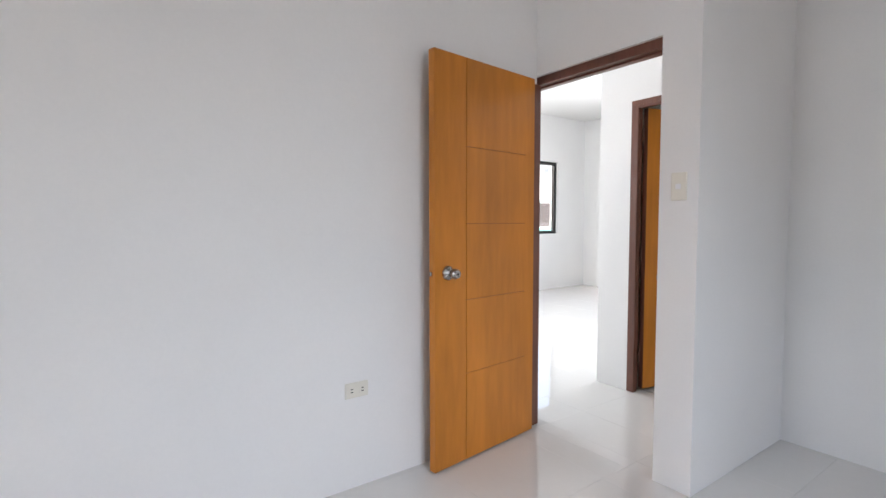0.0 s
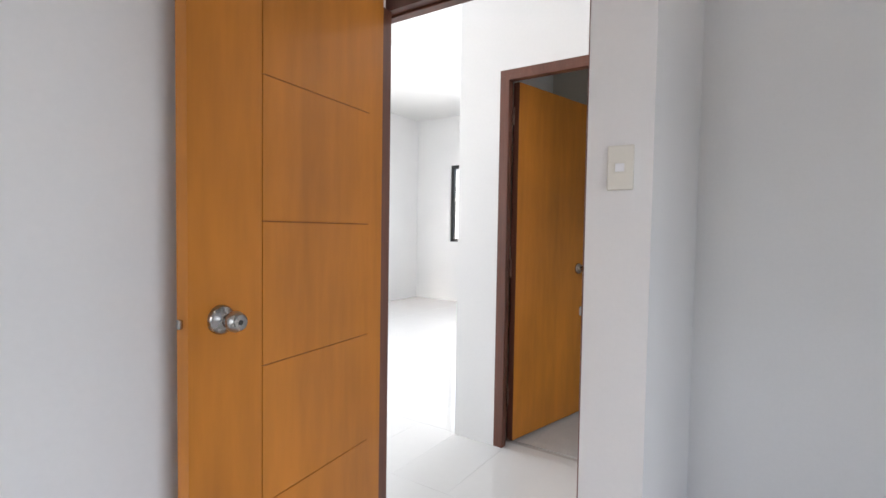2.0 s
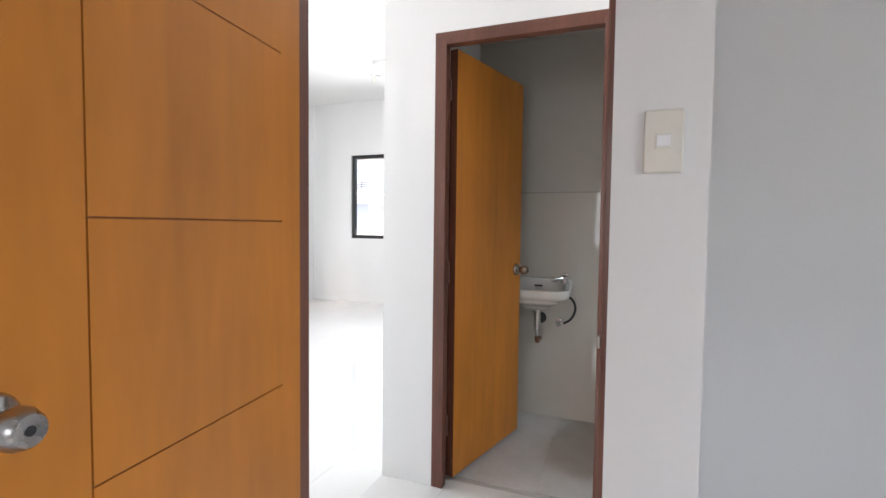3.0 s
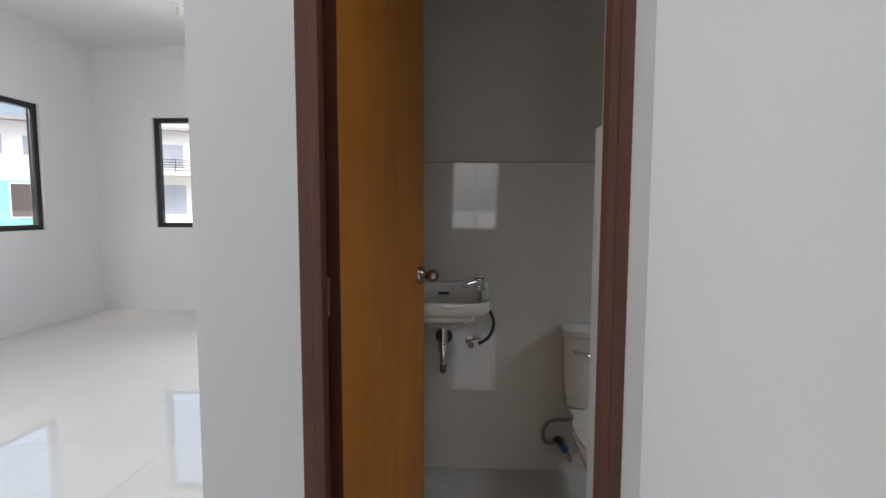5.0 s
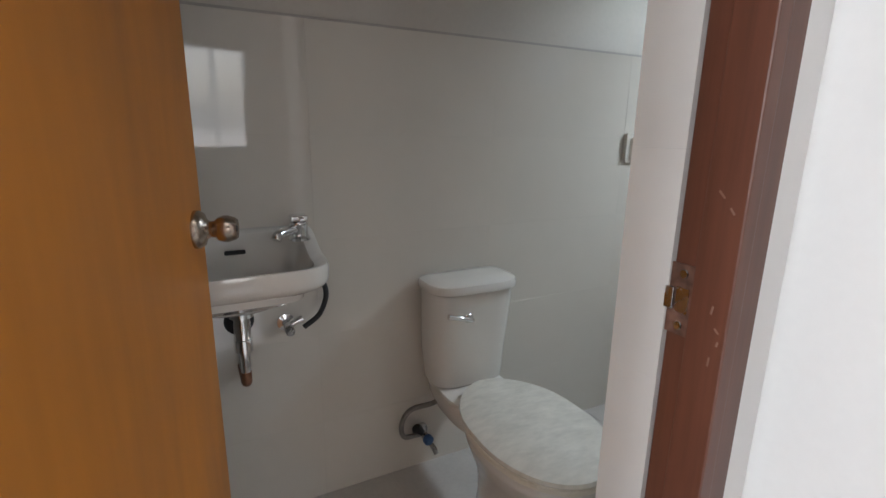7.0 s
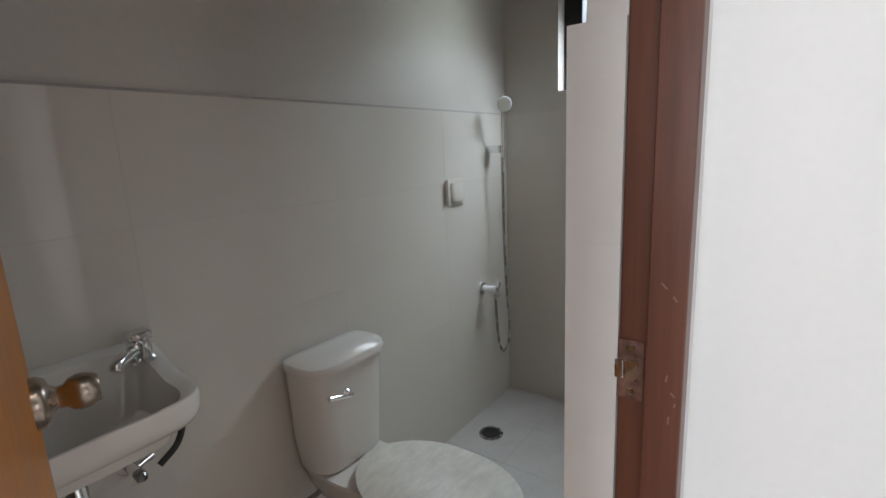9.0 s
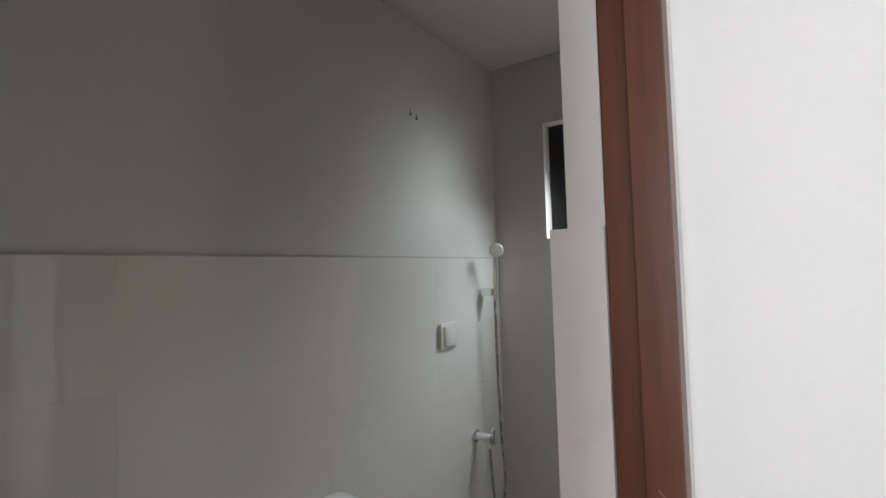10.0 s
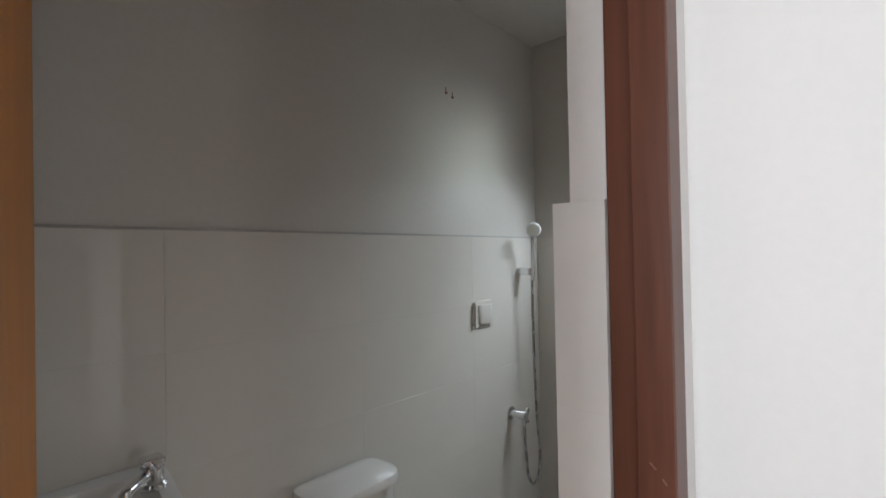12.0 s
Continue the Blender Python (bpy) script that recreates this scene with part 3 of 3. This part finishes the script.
part("hose", tube([(SX, SY - 0.014, 1.25), (SX + 0.004, SY - 0.012, 1.1), (SX + 0.012, SY - 0.01, 0.85), (SX + 0.026, SY - 0.01, 0.6), (SX + 0.03, SY - 0.02, 0.45), (SX - 0.002, SY - 0.03, 0.345), (SX - 0.045, SY - 0.03, 0.312), (SX - 0.082, SY - 0.025, 0.36), (SX - 0.093, SY - 0.02, 0.48), (SX - 0.095, SY - 0.015, 0.6)], 0.0065, 10, 10), STEEL, shower, "flexible steel hose", smooth=True)
part("mixer_body", lathe([(0.03, 0), (0.03, 0.006), (0.017, 0.012), (0.017, 0.06), (0.02, 0.062), (0.02, 0.085), (0, 0.088)], axis_to((1.11, TF, 0.635), (0, -1, 0)), 20), CHROME, shower, smooth=True)
part("mixer_lever", tube([(1.11, TF - 0.085, 0.64), (1.1, TF - 0.1, 0.665), (1.085, TF - 0.105, 0.685)], 0.008), CHROME, shower, smooth=True)
part("mixer_spout", tube([(1.11, TF - 0.05, 0.625), (1.135, TF - 0.06, 0.615), (1.155, TF - 0.065, 0.595)], 0.010), CHROME, shower, smooth=True)
part("mixer_outlet", lathe([(0.010, 0), (0.012, -0.03), (0.009, -0.045), (0, -0.045)], pose(SX - 0.095, SY - 0.014, 0.635), 14), CHROME, shower, smooth=True)

ph = thing("paper_holder", Matrix(), "white ceramic toilet paper holder on the tiled wall", "paper holder")
part("back_plate", boxes((0.85, TF - 0.008, 1.06, 0.965, TF, 1.175), bevel=0.003, segments=3), WTILE, ph)
part("cup", loft([rounded(0.915, TF - 0.008, 0.042, 0.010, 1.075), rounded(0.915, TF - 0.008, 0.048, 0.012, 1.082), rounded(0.915, TF - 0.008, 0.048, 0.012, 1.15), rounded(0.915, TF - 0.008, 0.044, 0.011, 1.157)]), WTILE, ph, smooth=True)
part("side_arm", boxes((0.838, TF - 0.018, 1.07, 0.846, TF, 1.17), bevel=0.002), WTILE, ph)
for k, (ax, az) in enumerate(((0.705, 2.04), (0.745, 2.03))):
    an = thing("wall_anchor", Matrix.Translation((ax, FAR, az)), "small brown plug stuck in white painted plaster", "wall plug", "wall plugs above the tiling")
    part("plug", lathe([(0.006, 0), (0.005, 0.006), (0, 0.006)], axis_to((0, 0, 0), (0, -1, 0)), 10), SCRATCH, an)
    part("crumbled_edge", boxes((-0.002, -0.002, 0.006, 0.002, 0, 0.022)), SCRATCH, an)

dr = thing("floor_drain", Matrix.Translation((0.93, 3.95, -0.004)), "dark round floor drain in the shower corner", "floor drain")
part("rim", lathe([(0.055, 0), (0.055, 0.006), (0.045, 0.007), (0.043, 0.003), (0, 0.003)]), STEEL, dr)
part("grate", lathe([(0.042, 0.0032), (0.040, 0.006), (0.0, 0.006)]), RUBBER, dr)
structure("trim_tile_edge", boxes((-1.02, FAR - 0.0105, TILE_TOP, RIGHT - 0.0005, FAR, TILE_TOP + 0.007)), BGROUT, "brownish grout line along the top of the tiling", "trim")

bl = thing("bulb_holder", Matrix.Translation((0.36, 3.64, BTOP)), "bare bulb holder under the bathroom ceiling", "lamp holder")
part("base", lathe([(0.05, 0), (0.05, -0.012), (0.022, -0.018), (0, -0.018)]), PLASTIC, bl, smooth=True)
part("socket", lathe([(0.018, -0.018), (0.021, -0.045), (0.018, -0.05), (0, -0.046)]), PLASTIC, bl, smooth=True)

# ---- outside ----
structure("ground", boxes((-400, -400, -0.4, 400, 400, -0.15)), GROUND, "pale dry concrete street ground", "ground")


def house(name, m, w, d, h, lower, openings, label, gable):
    """A two-storey house front along local x, facing local -y."""
    root = thing(name, m, label, "house")
    part("wall", boxes((0, 0, 3.0, w, d, h)), HOUSE, root)
    part("lower_wall", boxes((0, -0.05, 0, w, d, 3.0)), lower, root)
    part("roof", boxes((-0.5, -0.7, h, w + 0.5, d + 0.5, h + 0.18)), ROOF, root, "grey roof edge")
    if gable:
        part("gable_roof", loft([[(-0.5, -0.6, h + 0.18), (w + 0.5, -0.6, h + 0.18), (w + 0.5, d, h + 0.18), (-0.5, d, h + 0.18)], [(w * 0.3, d * 0.4, h + 1.2), (w * 0.7, d * 0.4, h + 1.2), (w * 0.7, d * 0.6, h + 1.2), (w * 0.3, d * 0.6, h + 1.2)]]), ROOF, root)
    for kind, x, z, ww, hh in openings:
        y = -0.06 if z < 3 else 0
        o = part(kind, boxes((x, y - 0.03, z, x + ww, y, z + hh)), HDOOR if kind == "door" else HGLASS, root)
        part("frame", boxes((x - 0.08, y - 0.05, z - 0.08, x, y, z + hh + 0.08), (x + ww, y - 0.05, z - 0.08, x + ww + 0.08, y, z + hh + 0.08), (x, y - 0.05, z + hh, x + ww, y, z + hh + 0.08), (x, y - 0.05, z - 0.08, x + ww, y, z)), HOUSE, o)
    return root


ha = house("house", pose(-27.4, 27.9, -0.1, 0, 0, 44) @ Matrix.Translation((0.35, 0, 0)), 8, 7, 6.4, TEAL,
           [("window", 0.35, 4.5, 0.36, 1.1), ("window", 1.6, 4.5, 0.36, 1.1), ("door", 0.95, 0.9, 1.15, 1.9)], "white house with a teal ground floor and dark door", False)
hb = house("house", pose(-31.6, 24.0, -0.1, 0, 0, 46), 4.6, 6, 5.9, HOUSE,
           [("window", 1.0, 1.2, 1.0, 1.2), ("window", 3.2, 1.2, 0.7, 1.2), ("window", 3.0, 4.0, 0.9, 1.1)], "pale two-storey house beside the teal one", True)
hc = house("house", pose(-22.5, 33.0, -0.1, 0, 0, 29.5), 9, 7, 6.6, HOUSE,
           [("window", 2.1, 1.0, 1.3, 2.0), ("window", 4.4, 2.0, 0.6, 0.9), ("window", 2.0, 4.2, 1.3, 1.5), ("window", 4.3, 4.0, 0.7, 1.7), ("window", 6.5, 1.5, 1.3, 1.6)], "white two-storey house with a railed balcony", True)
bal = part("balcony", boxes((0.6, -1.2, 3.6, 6.2, 0, 3.75)), HOUSE, hc)
for i in range(5):
    z = 3.9 + i * 0.17
    part("rail", boxes((0.6, -1.2, z, 6.2, -1.16, z + 0.05)), ALU, bal)
for i in range(6):
    x = 0.6 + i * 1.11
    part("post", boxes((x, -1.2, 3.75, x + 0.05, -1.15, 4.65)), ALU, bal)

# ---- tiles ----


def tile_mesh(name, sx, sy, sz, mat, bevel):
    """A tile with eased edges; its length, width and thickness along x, y, z, face up."""
    bm = bmesh.new()
    b = bevel
    lo = [bm.verts.new(p) for p in ((0, 0, 0), (sx, 0, 0), (sx, sy, 0), (0, sy, 0))]
    mi = [bm.verts.new(p) for p in ((0, 0, sz - b), (sx, 0, sz - b), (sx, sy, sz - b), (0, sy, sz - b))]
    hi = [bm.verts.new(p) for p in ((b, b, sz), (sx - b, b, sz), (sx - b, sy - b, sz), (b, sy - b, sz))]
    for a, c in ((lo, mi), (mi, hi)):
        for i in range(4):
            bm.faces.new((a[i], a[(i + 1) % 4], c[(i + 1) % 4], c[i]))
    bm.faces.new(hi)
    return mesh_of(name, bm, mat)


CACHE = {}


def lay(parent, m, u0, u1, v0, v1, su, sv, ou, ov, thick, mat, gap=0.001, skip=lambda u, v: False):
    """Tiles over a rectangle in the plane of m (x along u, y along v, z out of the face), on a grid through (ou, ov)."""
    i0, i1 = math.floor((u0 - ou) / su + 1e-6), math.ceil((u1 - ou) / su - 1e-6)
    j0, j1 = math.floor((v0 - ov) / sv + 1e-6), math.ceil((v1 - ov) / sv - 1e-6)
    for i in range(i0, i1):
        for j in range(j0, j1):
            a, b = max(u0, ou + i * su), min(u1, ou + (i + 1) * su)
            c, d = max(v0, ov + j * sv), min(v1, ov + (j + 1) * sv)
            if b - a < 0.006 or d - c < 0.006 or skip((a + b) / 2, (c + d) / 2):
                continue
            key = (round(b - a - gap, 4), round(d - c - gap, 4), thick, mat.name)
            if key not in CACHE:
                CACHE[key] = tile_mesh("tile", key[0], key[1], thick, mat, 0.00015)
            ob = new("tile", CACHE[key])
            ob.parent = parent
            ob.matrix_local = m @ Matrix.Translation((a + gap / 2, c + gap / 2, random.uniform(-0.0002, 0.0002)))


random.seed(7)
flat = Matrix.Translation((0, 0, -0.008))
GX, GY = -0.83, 2.42
lay(floor, flat, BX0, BX1, HALLY, BY1, 0.6, 0.6, GX, GY, 0.008, FLOOR)
lay(floor, flat, BX1, STUB0, HALLY, BATHY, 0.6, 0.6, GX, GY, 0.008, FLOOR)
lay(floor, flat, -0.93, -0.082, DOORY, HALLY, 0.6, 0.6, GX, GY, 0.008, FLOOR)
lay(floor, flat, LEFT, E1, E0, DOORY, 0.6, 0.6, GX, GY, 0.008, FLOOR)
lay(floor, flat, STUB1, E1, DOORY, BATHY, 0.6, 0.6, GX, GY, 0.008, FLOOR)
lay(floor, flat, -0.858, -0.138, BATHY, 3.09, 0.6, 0.6, GX, GY, 0.008, FLOOR)
lay(bath_floor, Matrix.Translation((0, 0, -0.012)), -1.02, RIGHT, 3.14, FAR, 0.3, 0.3, -0.43, 3.5, 0.008, BTILE)
wall_b = bpy.data.objects["wall_bathroom_back"]
upx = Matrix(((1, 0, 0, 0), (0, 0, -1, FAR), (0, 1, 0, 0), (0, 0, 0, 1)))
lay(wall_b, upx, -1.02, RIGHT, -0.004, TILE_TOP, 0.6, 0.297, -0.36, TILE_TOP - 0.297 * 5, 0.012, WTILE, 0.0002)
wall_s = bpy.data.objects["wall_shower"]
upy = Matrix(((0, 0, -1, RIGHT), (-1, 0, 0, 0), (0, 1, 0, 0), (0, 0, 0, 1)))
lay(wall_s, upy, -(FAR - 0.013), -(BATHIN + 0.023), -0.004, TILE_TOP, 0.6, 0.297, -4.088, TILE_TOP - 0.297 * 5, 0.012, WTILE, 0.0002)
wall_w = bpy.data.objects["wall_bathroom_west"]
upw = Matrix(((0, 0, 1, -1.02), (1, 0, 0, 0), (0, 1, 0, 0), (0, 0, 0, 1)))
lay(wall_w, upw, BATHIN + 0.023, FAR - 0.013, -0.004, TILE_TOP, 0.6, 0.297, 3.2, TILE_TOP - 0.297 * 5, 0.012, WTILE, 0.0002)
wall_d = bpy.data.objects["wall_bathroom"]
upd = Matrix(((-1, 0, 0, 0), (0, 0, 1, BATHIN), (0, 1, 0, 0), (0, 0, 0, 1)))
lay(wall_d, upd, -RIGHT, 0.135, -0.004, TILE_TOP, 0.6, 0.297, 0.135 - 3.0, TILE_TOP - 0.297 * 5, 0.022, WTILE, 0.0002)
lay(wall_d, upd, 0.892, 1.02, -0.004, TILE_TOP, 0.6, 0.297, 0.892, TILE_TOP - 0.297 * 5, 0.022, WTILE, 0.0002)
# doorway reveal behind the frame
upr = Matrix(((0, 0, -1, -0.104), (-1, 0, 0, 0), (0, 1, 0, 0), (0, 0, 0, 1)))
lay(wall_d, upr, -3.163, -3.084, -0.004, TILE_TOP, 0.6, 0.297, -3.4, TILE_TOP - 0.297 * 5, 0.040, RTILE, 0.0001)
structure("trim", boxes((-0.134, 3.0845, TILE_TOP, -0.104, 3.1395, 2.105)), PAINT, "white plastered reveal above the tiles", "trim")
